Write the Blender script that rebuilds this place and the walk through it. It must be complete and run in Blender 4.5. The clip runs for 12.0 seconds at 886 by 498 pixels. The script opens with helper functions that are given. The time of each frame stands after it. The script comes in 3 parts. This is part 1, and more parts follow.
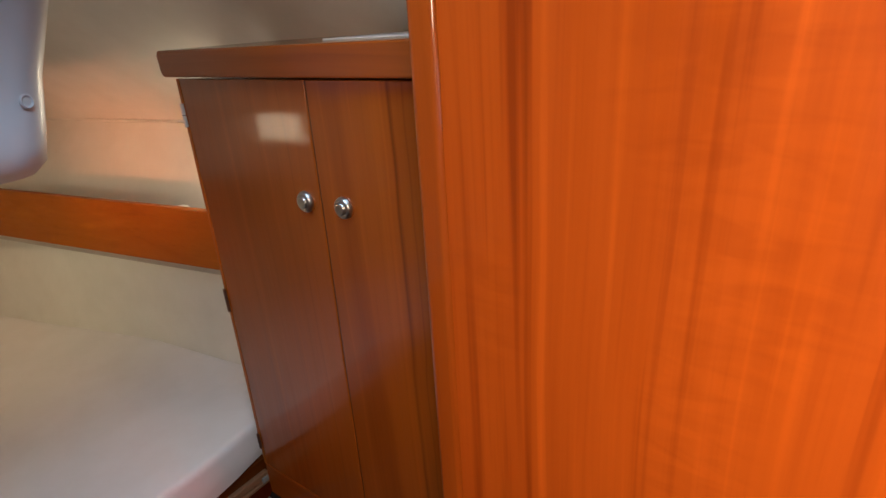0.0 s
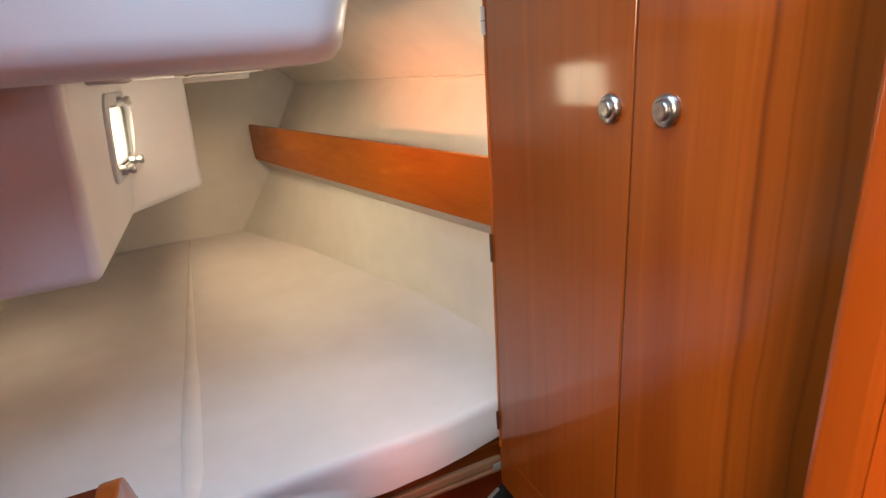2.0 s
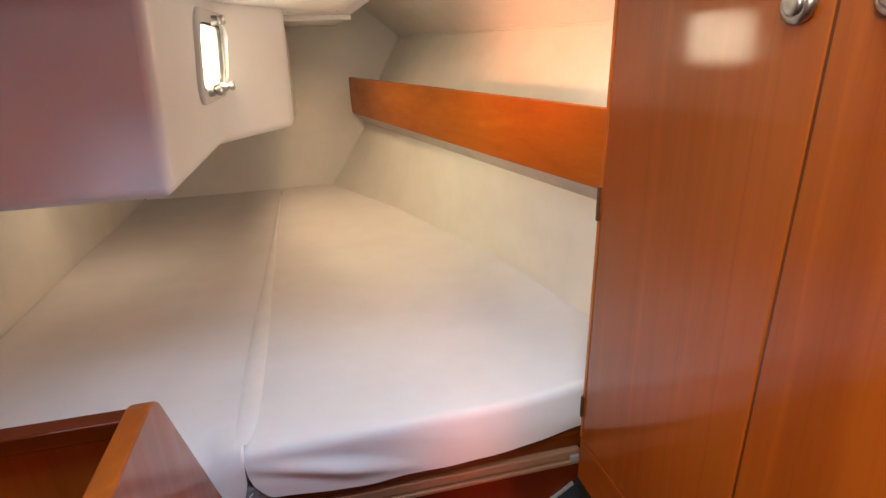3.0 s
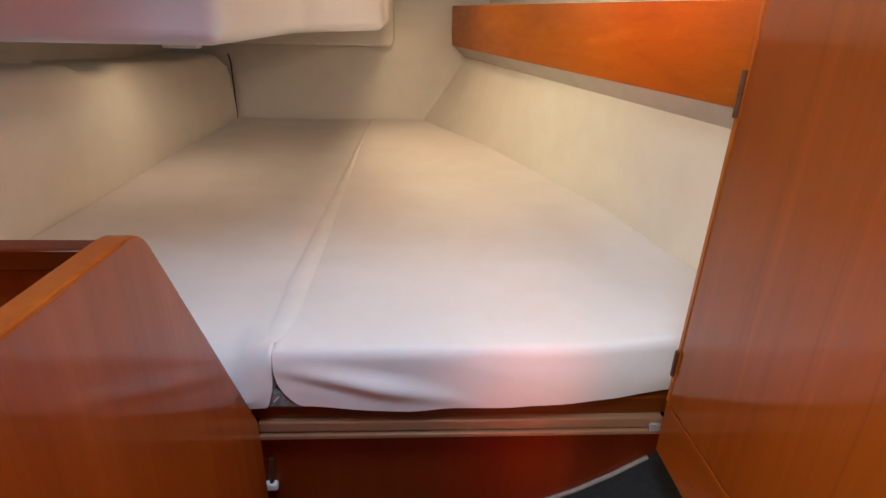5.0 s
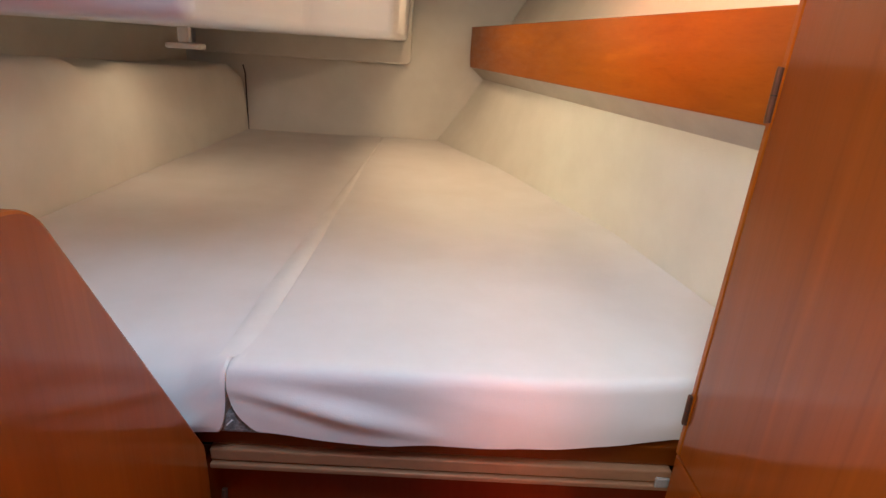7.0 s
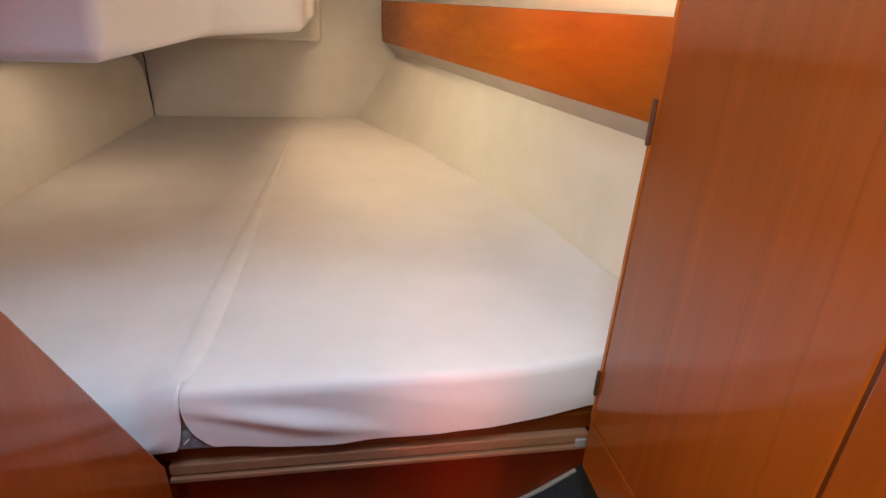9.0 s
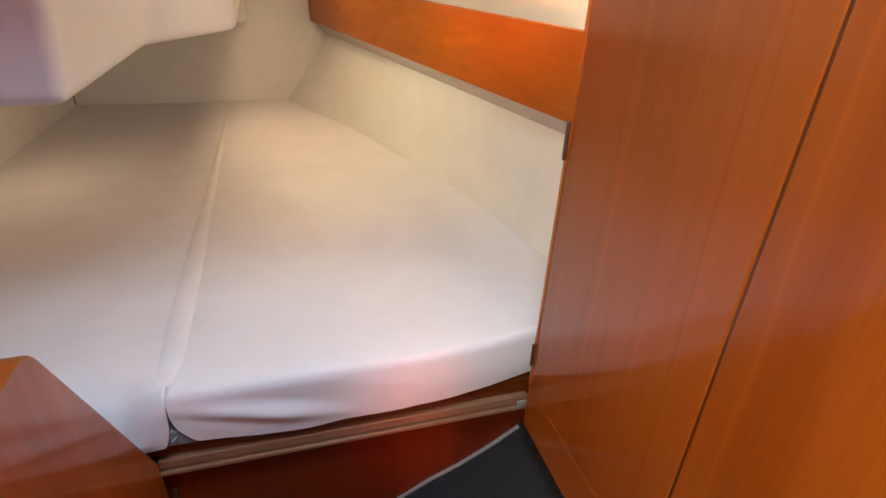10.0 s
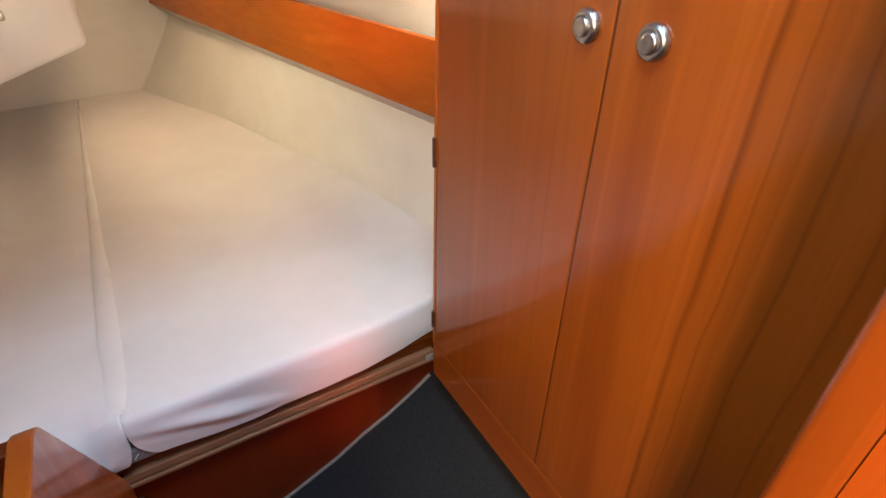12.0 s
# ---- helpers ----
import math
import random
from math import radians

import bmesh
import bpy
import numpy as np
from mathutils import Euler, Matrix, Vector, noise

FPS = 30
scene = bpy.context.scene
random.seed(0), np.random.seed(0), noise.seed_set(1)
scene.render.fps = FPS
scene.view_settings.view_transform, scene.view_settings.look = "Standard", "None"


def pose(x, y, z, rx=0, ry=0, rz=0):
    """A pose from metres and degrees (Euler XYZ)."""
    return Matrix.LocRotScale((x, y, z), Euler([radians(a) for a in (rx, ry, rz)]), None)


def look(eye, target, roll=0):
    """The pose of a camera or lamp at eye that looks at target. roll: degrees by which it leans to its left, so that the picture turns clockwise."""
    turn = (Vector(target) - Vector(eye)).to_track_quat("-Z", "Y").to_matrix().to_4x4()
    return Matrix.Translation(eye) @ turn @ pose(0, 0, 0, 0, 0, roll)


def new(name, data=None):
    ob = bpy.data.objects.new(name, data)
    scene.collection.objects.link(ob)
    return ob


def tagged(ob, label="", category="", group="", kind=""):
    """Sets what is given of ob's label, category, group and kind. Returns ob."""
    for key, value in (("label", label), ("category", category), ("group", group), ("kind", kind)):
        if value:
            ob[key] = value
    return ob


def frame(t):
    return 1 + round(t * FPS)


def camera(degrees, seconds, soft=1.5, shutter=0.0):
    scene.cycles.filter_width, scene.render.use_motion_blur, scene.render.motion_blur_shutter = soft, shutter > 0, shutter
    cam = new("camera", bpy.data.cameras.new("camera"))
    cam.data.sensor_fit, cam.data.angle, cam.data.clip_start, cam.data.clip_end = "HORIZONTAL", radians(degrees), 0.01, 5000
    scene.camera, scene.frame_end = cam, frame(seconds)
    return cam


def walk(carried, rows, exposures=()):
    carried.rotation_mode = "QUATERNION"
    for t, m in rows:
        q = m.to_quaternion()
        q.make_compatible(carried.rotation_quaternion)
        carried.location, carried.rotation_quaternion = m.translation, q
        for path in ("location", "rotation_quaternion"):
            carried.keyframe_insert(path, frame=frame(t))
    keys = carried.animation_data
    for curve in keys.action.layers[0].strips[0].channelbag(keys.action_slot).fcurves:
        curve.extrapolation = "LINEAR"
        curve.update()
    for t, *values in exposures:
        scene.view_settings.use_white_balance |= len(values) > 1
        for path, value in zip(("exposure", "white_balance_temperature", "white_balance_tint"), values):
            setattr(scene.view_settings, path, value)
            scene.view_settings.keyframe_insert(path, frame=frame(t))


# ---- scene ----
cam = camera(77.9, 12.0)
PATH = [
    (0, (-0.305, -0.084, 1.455), (1.152, 1.047, 0.682), -4.1),
    (0.5, (-0.295, -0.047, 1.409), (0.998, 1.283, 0.66), -3.5),
    (1, (-0.278, -0.016, 1.363), (0.823, 1.489, 0.639), -4.2),
    (1.5, (-0.25, 0.024, 1.31), (0.667, 1.664, 0.625), -4.7),
    (2, (-0.216, 0.076, 1.267), (0.512, 1.823, 0.618), -4.7),
    (2.5, (-0.205, 0.113, 1.226), (0.365, 1.915, 0.573), -3.5),
    (3, (-0.187, 0.178, 1.174), (0.23, 2.005, 0.476), -2.1),
    (3.5, (-0.176, 0.224, 1.113), (0.115, 2.054, 0.361), -1.2),
    (5.5, (-0.138, 0.301, 0.994), (-0.071, 2.136, 0.202), 2.0),
    (6, (-0.128, 0.334, 0.973), (-0.078, 2.188, 0.224), 3.0),
    (6.5, (-0.095, 0.357, 0.959), (-0.068, 2.232, 0.265), 3.7),
    (8.5, (-0.097, 0.342, 1.002), (0.07, 2.182, 0.235), 2.2),
    (9, (-0.106, 0.325, 1.053), (0.194, 2.122, 0.227), 2.4),
    (9.5, (-0.121, 0.295, 1.105), (0.303, 2.037, 0.218), 2.6),
    (10, (-0.14, 0.26, 1.156), (0.371, 1.947, 0.209), 2.2),
    (10.5, (-0.149, 0.24, 1.203), (0.461, 1.882, 0.237), 1.7),
    (11, (-0.16, 0.225, 1.243), (0.559, 1.79, 0.228), 1.5),
    (11.5, (-0.176, 0.202, 1.278), (0.63, 1.688, 0.208), 1.0),
    (12, (-0.197, 0.173, 1.325), (0.652, 1.592, 0.199), 0.2),
]
EXPOSURES = [(0, -1.34), (0.5, -1.28), (1, -1.05), (1.5, -0.68), (2, -0.38), (2.5, -0.18), (12, -0.15)]
walk(cam, [(t, look(eye, target, roll)) for t, eye, target, roll in PATH], EXPOSURES)

# ---- light ----
world = bpy.data.worlds.new("world")
scene.world = world
world.use_nodes = True
_sky = world.node_tree.nodes.new("ShaderNodeTexSky")
_sky.sky_type = "NISHITA"
_sky.sun_disc = False
_sky.sun_elevation, _sky.sun_rotation = radians(50), radians(200)
world.node_tree.links.new(_sky.outputs[0], world.node_tree.nodes["Background"].inputs[0])
world.node_tree.nodes["Background"].inputs[1].default_value = 0.12


def area_lamp(name, m, w, h, watts, colour):
    """An area lamp: sky light in an opening, a bulb, or an added fill."""
    lamp = bpy.data.lights.new(name, "AREA")
    lamp.shape, lamp.size, lamp.size_y, lamp.energy, lamp.color = "RECTANGLE", w, h, watts, colour
    ob = new(name, lamp)
    ob.matrix_world = m
    return ob


hatch = area_lamp("hatch_daylight", look((-0.12, 0.32, 1.93), (-0.12, 0.322, 1.0)), 0.34, 0.42, 10.8, (0.52, 0.75, 1.0))
hatch.data.spread = radians(112)
area_lamp("portlight_daylight", look((-0.405, 1.482, 1.168), (0.3, 1.482, 1.12)), 0.36, 0.22, 2.6, (1.0, 0.80, 0.54))
# extra lamp just inside the portlight, added for the warm patch on the hull
beam = area_lamp("portlight_patch_fill", look((-0.362, 1.482, 1.168), (0.24, 1.98, 0.66)), 0.20, 0.10, 0.70, (1.0, 0.84, 0.52))
beam.data.spread = radians(80)
# added fill over the aft berth; the hatch there is assumed
area_lamp("aft_berth_fill", look((-0.125, 2.30, 1.36), (-0.125, 2.302, 0.5)), 0.18, 0.30, 4.1, (1.0, 0.70, 0.40))
companionway = area_lamp("companionway_daylight", look((-0.85, -0.70, 1.80), (0.055, -0.50, 1.36)), 0.45, 0.5, 54.0, (1.0, 0.80, 0.58))
companionway.data.spread = radians(90)
# cool fill added from the saloon side; no window is built there
area_lamp("saloon_cool_fill", look((-0.45, -1.90, 1.28), (-0.6, 1.5, 0.90)), 0.9, 0.35, 6.0, (0.76, 0.80, 1.0))
area_lamp("berth_light_bulb", look((-0.790, 1.900, 0.908), (-0.83, 1.86, 0.50)), 0.08, 0.03, 0.34, (1.0, 0.74, 0.46))
SIDE_PORT = look((0.572, 1.17, 1.306), (0.572 - 0.64, 1.17 + 0.10, 1.306 - 0.76))
area_lamp("side_portlight_daylight", look((0.550, 1.175, 1.285), (-0.40, 1.52, 1.06)), 0.29, 0.11, 4.0, (1.0, 0.85, 0.62))
# added warm fill lamps, unseen source, for orange patches on hull and mattress front
hull_warm_fill = area_lamp("saloon_warm_fill", look((-1.00, -0.60, 0.90), (0.46, 1.70, 1.16)), 0.22, 0.14, 1.15, (1.0, 0.36, 0.16))
hull_warm_fill.data.spread = radians(14)
berth_warm_fill = area_lamp("saloon_warm_fill", look((-0.13, -1.30, 0.95), (0.03, 0.95, 0.42)), 0.12, 0.4, 0.115, (1.0, 0.26, 0.14))
berth_warm_fill.data.spread = radians(7)


# ---- materials ----
def node_material(name):
    m = bpy.data.materials.new(name)
    m.use_nodes = True
    nt = m.node_tree
    return m, nt, nt.nodes["Principled BSDF"]


def add(nt, kind, **values):
    n = nt.nodes.new(kind)
    for key, v in values.items():
        n.inputs[key].default_value = v
    return n


def ramp(nt, fac, stops):
    r = nt.nodes.new("ShaderNodeValToRGB")
    els = r.color_ramp.elements
    while len(els) < len(stops):
        els.new(0.5)
    for el, (p, c) in zip(els, stops):
        el.position, el.color = p, (*c, 1)
    nt.links.new(fac, r.inputs[0])
    return r


def mixed(nt, mode, fac, a, b):
    n = nt.nodes.new("ShaderNodeMix")
    n.data_type, n.blend_type = "RGBA", mode
    for sock, v in ((n.inputs[0], fac), (n.inputs[6], a), (n.inputs[7], b)):
        if hasattr(v, "is_linked"):
            nt.links.new(v, sock)
        else:
            sock.default_value = v if not isinstance(v, tuple) else (*v, 1)
    return n.outputs[2]


def wood(name, grain="z", tone=1.0, streaks=(), red=1.20, ripple=0.0, figure=0.35, coat=0.70):
    """Varnished mahogany: wide bands, uneven long stripes, fine pores, under a clear glossy coat."""
    m, nt, bsdf = node_material(name)
    tc = nt.nodes.new("ShaderNodeTexCoord")
    info = nt.nodes.new("ShaderNodeObjectInfo")
    shift = nt.nodes.new("ShaderNodeVectorMath")
    shift.operation = "MULTIPLY_ADD"
    nt.links.new(info.outputs["Random"], shift.inputs[0])
    shift.inputs[1].default_value = (3.1, 5.7, 2.3)
    nt.links.new(tc.outputs["Object"], shift.inputs[2])
    # slow sway of the growth lines
    sway = add(nt, "ShaderNodeTexNoise", Scale=1.7, Detail=1.0)
    nt.links.new(shift.outputs[0], sway.inputs["Vector"])
    bent = nt.nodes.new("ShaderNodeVectorMath")
    bent.operation = "MULTIPLY_ADD"
    nt.links.new(sway.outputs["Color"], bent.inputs[0])
    bent.inputs[1].default_value = (0.03, 0.03, 0.03)
    nt.links.new(shift.outputs[0], bent.inputs[2])
    axis = "xyz".index(grain)

    def noise_at(scale, stretch, detail, dist=0.0, rough=0.55):
        mp = nt.nodes.new("ShaderNodeMapping")
        mp.inputs["Scale"].default_value = [stretch if i == axis else 1 for i in range(3)]
        nt.links.new(bent.outputs[0], mp.inputs[0])
        n = add(nt, "ShaderNodeTexNoise", Scale=scale, Detail=detail, Distortion=dist, Roughness=rough)
        nt.links.new(mp.outputs[0], n.inputs["Vector"])
        return n.outputs["Fac"]

    k = tone
    dark = (0.240 * k, 0.058 * k / red, 0.0046 * k / red)
    mid = (0.285 * k, 0.074 * k / red, 0.0061 * k / red)
    light = (0.335 * k, 0.095 * k / red, 0.0080 * k / red)
    bands = ramp(nt, noise_at(11, 0.06, 2, 0.4), [(0.28, dark), (0.46, mid), (0.58, mid), (0.76, light)])
    stripes = ramp(nt, noise_at(46, 0.016, 3, 0.15), [(0.30, (0.60, 0.52, 0.48)), (0.44, (0.94, 0.93, 0.92)), (0.58, (1.0, 1.0, 1.0)), (0.74, (1.36, 1.46, 1.5))])
    pores = ramp(nt, noise_at(230, 0.02, 3), [(0.32, (0.74, 0.68, 0.64)), (0.50, (1, 1, 1))])
    broad = ramp(nt, noise_at(3.2, 0.4, 2, 0.6), [(0.3, (0.80, 0.74, 0.70)), (0.68, (1.10, 1.12, 1.12))])
    col = mixed(nt, "MULTIPLY", figure, bands.outputs[0], stripes.outputs[0])
    col = mixed(nt, "MULTIPLY", 0.20, col, pores.outputs[0])
    col = mixed(nt, "MULTIPLY", 0.5, col, broad.outputs[0])
    if streaks:
        sep = nt.nodes.new("ShaderNodeSeparateXYZ")
        nt.links.new(tc.outputs["Object"], sep.inputs[0])
        wob = add(nt, "ShaderNodeTexNoise", Scale=3.0, Detail=2.0)
        nt.links.new(tc.outputs["Object"], wob.inputs["Vector"])
        ma = nt.nodes.new("ShaderNodeMath")
        ma.operation = "MULTIPLY_ADD"
        nt.links.new(wob.outputs["Fac"], ma.inputs[0])
        ma.inputs[1].default_value = 0.03
        nt.links.new(sep.outputs[1], ma.inputs[2])
        rng = nt.nodes.new("ShaderNodeMapRange")
        lo, hi = streaks[0][0] - 0.03, streaks[-1][0] + 0.03
        rng.inputs[1].default_value, rng.inputs[2].default_value = lo + 0.015, hi + 0.015
        nt.links.new(ma.outputs[0], rng.inputs[0])
        stops = [(0.0, (1, 1, 1))]
        for s, half, depth in streaks:
            p, w = (s - lo) / (hi - lo), half / (hi - lo)
            stops += [(p - w, (1, 1, 1)), (p, (1 - depth, 1 - 1.15 * depth, 1 - 1.3 * depth)), (p + 0.6 * w, (1, 1, 1))]
        fade = ramp(nt, noise_at(7, 0.3, 2), [(0.35, (0.35, 0.35, 0.35)), (0.55, (1, 1, 1))])
        col = mixed(nt, "MULTIPLY", fade.outputs[0], col, ramp(nt, rng.outputs[0], stops).outputs[0])
    if ripple:
        # cross-grain shimmer, in patches
        mp = nt.nodes.new("ShaderNodeMapping")
        mp.inputs["Scale"].default_value = (1, 0.28, 1)
        mp.inputs["Rotation"].default_value = (0.35, 0, 0)
        nt.links.new(tc.outputs["Object"], mp.inputs[0])
        rip = add(nt, "ShaderNodeTexNoise", Scale=52.0, Detail=2.0, Distortion=0.8)
        nt.links.new(mp.outputs[0], rip.inputs["Vector"])
        where = ramp(nt, noise_at(6, 0.5, 1), [(0.52, (0, 0, 0)), (0.66, (ripple, ripple, ripple))])
        col = mixed(nt, "MULTIPLY", where.outputs[0], col, ramp(nt, rip.outputs["Fac"], [(0.34, (0.72, 0.64, 0.56)), (0.62, (1.12, 1.14, 1.1))]).outputs[0])
    nt.links.new(col, bsdf.inputs["Base Color"])
    bsdf.inputs["Specular IOR Level"].default_value = 0.12
    rr = ramp(nt, noise_at(60, 0.05, 3), [(0.3, (0.34, 0.34, 0.34)), (0.7, (0.46, 0.46, 0.46))])
    nt.links.new(rr.outputs[0], bsdf.inputs["Roughness"])
    bsdf.inputs["Coat Weight"].default_value = coat
    bsdf.inputs["Coat Roughness"].default_value = 0.09
    b = add(nt, "ShaderNodeBump", Strength=0.10, Distance=0.002)
    nt.links.new(noise_at(90, 0.03, 4), b.inputs["Height"])
    nt.links.new(b.outputs[0], bsdf.inputs["Normal"])
    b2 = add(nt, "ShaderNodeBump", Strength=0.03, Distance=0.003)
    nt.links.new(noise_at(14, 0.10, 2), b2.inputs["Height"])
    nt.links.new(b2.outputs[0], bsdf.inputs["Coat Normal"])
    return m


def plain(name, colour, rough, spread=0.08, scale=9.0, bump=0.0, bump_scale=200.0, metal=0.0, coat=0.0, dirt=(0.85, 0.82, 0.78)):
    """A painted, moulded, woven or metal surface with faint blotches and fine relief."""
    m, nt, bsdf = node_material(name)
    tc = nt.nodes.new("ShaderNodeTexCoord")
    n = add(nt, "ShaderNodeTexNoise", Scale=scale, Detail=5.0, Roughness=0.6)
    nt.links.new(tc.outputs["Object"], n.inputs["Vector"])
    r = ramp(nt, n.outputs["Fac"], [(0.3, tuple(c * (1 - spread) * d ** 0.3 for c, d in zip(colour, dirt))), (0.65, colour)])
    nt.links.new(r.outputs[0], bsdf.inputs["Base Color"])
    n2 = add(nt, "ShaderNodeTexNoise", Scale=bump_scale, Detail=3.0)
    nt.links.new(tc.outputs["Object"], n2.inputs["Vector"])
    r2 = ramp(nt, n.outputs["Fac"], [(0.25, (rough * 1.05,) * 3), (0.75, (rough * 0.96,) * 3)])
    nt.links.new(r2.outputs[0], bsdf.inputs["Roughness"])
    bsdf.inputs["Metallic"].default_value = metal
    bsdf.inputs["Coat Weight"].default_value = coat
    bsdf.inputs["Coat Roughness"].default_value = 0.06
    if bump:
        b = add(nt, "ShaderNodeBump", Strength=bump, Distance=0.002)
        nt.links.new(n2.outputs["Fac"], b.inputs["Height"])
        nt.links.new(b.outputs[0], bsdf.inputs["Normal"])
    return m


WOOD_Z = wood("varnished_mahogany_upright")
WOOD_DOOR_A = wood("varnished_mahogany_door", "z", 0.90, ((0.640, 0.003, 0.14), (0.700, 0.006, -0.10), (0.712, 0.003, 0.10), (0.800, 0.009, -0.14), (0.818, 0.004, 0.06)), red=1.18, figure=0.2, coat=0.9)
WOOD_DOOR_B = wood("varnished_mahogany_streaked", "z", 0.90, ((0.300, 0.004, 0.22), (0.345, 0.004, 0.26), (0.366, 0.008, -0.14), (0.388, 0.003, 0.22), (0.414, 0.007, 0.46), (0.430, 0.006, -0.14), (0.490, 0.005, -0.10), (0.520, 0.002, 0.12), (0.548, 0.006, -0.12)), red=1.18, figure=0.2, coat=0.9)
WOOD_Y = wood("varnished_mahogany_lengthwise", "y")
WOOD_X = wood("varnished_mahogany_crosswise", "x")
# brighter copy of WOOD_Y: warm light on the fiddle is in the tone
WOOD_FIDDLE = wood("varnished_mahogany_fiddle_lit", "y", 1.30, (), 0.95, 0.0, 0.30, 0.25)
GELCOAT = plain("white_gelcoat", (0.70, 0.70, 0.725), 0.42, 0.015, 3, 0.02, 60, coat=0.12)
LINING = plain("cream_hull_lining", (0.76, 0.735, 0.68), 0.62, 0.04, 6, 0.25, 320)
FABRIC = plain("white_mattress_cover", (0.78, 0.75, 0.75), 0.85, 0.015, 7, 0.22, 700)
FOAM = plain("grey_foam_mesh", (0.30, 0.29, 0.29), 0.95, 0.5, 260, 0.8, 400)
CARPET = plain("charcoal_carpet", (0.013, 0.0125, 0.0135), 0.95, 0.5, 160, 0.9, 500)
PIPING = plain("pale_carpet_binding", (0.26, 0.21, 0.18), 0.8, 0.2, 90, 0.4, 500)
STEEL = plain("brushed_steel", (0.46, 0.445, 0.43), 0.33, 0.10, 60, 0.05, 300, metal=1.0)
BRONZE = plain("dark_bronze_hinge", (0.16, 0.08, 0.055), 0.45, 0.2, 60, 0.1, 300, metal=0.7)
PLASTIC = plain("white_plastic", (0.72, 0.71, 0.69), 0.35, 0.06, 30)
TRACK = plain("bronze_anodised_track", (0.38, 0.19, 0.10), 0.38, 0.12, 30, 0.1, 200, metal=0.3)
GASKET = plain("dark_rubber", (0.03, 0.028, 0.027), 0.6, 0.2, 40)
GLASS, _nt, _b = node_material("window_glass")
_b.inputs["Base Color"].default_value = (0.95, 0.97, 0.97, 1)
_b.inputs["Transmission Weight"].default_value = 1.0
_b.inputs["Roughness"].default_value = 0.08
_b.inputs["IOR"].default_value = 1.15


# ---- making meshes ----
BASE = {}


def thing(name, base, label, category, group="", kind=""):
    e = new(name)
    e.location = base
    e.empty_display_size = 0.05
    BASE[e.name] = Vector(base)
    return tagged(e, label, category, group, kind)


def part(name, bm, material, parent=None, label="", smooth=True):
    me = bpy.data.meshes.new(name)
    bmesh.ops.recalc_face_normals(bm, faces=bm.faces)
    bm.to_mesh(me)
    bm.free()
    if smooth and not any(p.use_smooth for p in me.polygons) and len(me.polygons) > 40:
        me.polygons.foreach_set("use_smooth", [True] * len(me.polygons))
    keep = [p.use_smooth for p in me.polygons]
    me.set_sharp_from_angle(angle=radians(38))
    me.polygons.foreach_set("use_smooth", keep)
    me.materials.append(material)
    ob = new(name, me)
    if parent:
        ob.parent = parent
        if parent.name in BASE:
            ob.matrix_parent_inverse = Matrix.Translation(-BASE[parent.name])
    return tagged(ob, label)


def soften(bm, edges, offset, segments):
    """Rounds edges; the flat faces stay flat."""
    flat = [f.normal.copy() for f in bm.faces]
    bmesh.ops.bevel(bm, geom=list(edges), offset=offset, segments=segments, profile=0.5, affect="EDGES")
    bm.normal_update()
    for f in bm.faces:
        f.smooth = max(abs(f.normal.dot(n)) for n in flat) < 0.9999
    return bm


def box(x0, x1, y0, y1, z0, z1, bevel=0.0, segments=2, bm=None):
    bm = bm or bmesh.new()
    made = bmesh.ops.create_cube(bm, size=1, matrix=Matrix.LocRotScale(((x0 + x1) / 2, (y0 + y1) / 2, (z0 + z1) / 2), None, (x1 - x0, y1 - y0, z1 - z0)))
    if bevel:
        edges = {e for v in made["verts"] for e in v.link_edges}
        bm.normal_update()
        soften(bm, edges, bevel, segments)
    return bm


def prism(points, axis, a, b, bevel=0.0, segments=3, top=None):
    """A polygon drawn across one axis, carried from a to b along it. top: another outline at b."""
    bm = bmesh.new()

    def at(p, w):
        return {"x": (w, p[0], p[1]), "y": (p[0], w, p[1]), "z": (p[0], p[1], w)}[axis]

    lo = [bm.verts.new(at(p, a)) for p in points]
    hi = [bm.verts.new(at(p, b)) for p in (top or points)]
    bm.faces.new(lo)
    bm.faces.new(hi[::-1])
    for i in range(len(points)):
        j = (i + 1) % len(points)
        bm.faces.new((lo[i], lo[j], hi[j], hi[i]))
    bmesh.ops.recalc_face_normals(bm, faces=bm.faces)
    if bevel:
        bm.normal_update()
        soften(bm, bm.edges, bevel, segments)
    return bm


def loft(rows, thick=None):
    """A skin over rows of points; thick: a vector by which a second skin lies behind."""
    bm = bmesh.new()

    def skin(off):
        g = [[bm.verts.new(Vector(p) + off) for p in row] for row in rows]
        for r0, r1 in zip(g, g[1:]):
            for a, b, c, d in zip(r0, r0[1:], r1[1:], r1):
                bm.faces.new((a, b, c, d))
        return g

    f = skin(Vector((0, 0, 0)))
    if thick:
        k = skin(Vector(thick))
        rim = lambda g: g[0] + [r[-1] for r in g[1:]] + g[-1][-2::-1] + [r[0] for r in g[-2:0:-1]]
        ra, rb = rim(f), rim(k)
        for i in range(len(ra)):
            j = (i + 1) % len(ra)
            bm.faces.new((ra[i], ra[j], rb[j], rb[i]))
    for face in bm.faces:
        face.smooth = True
    return bm


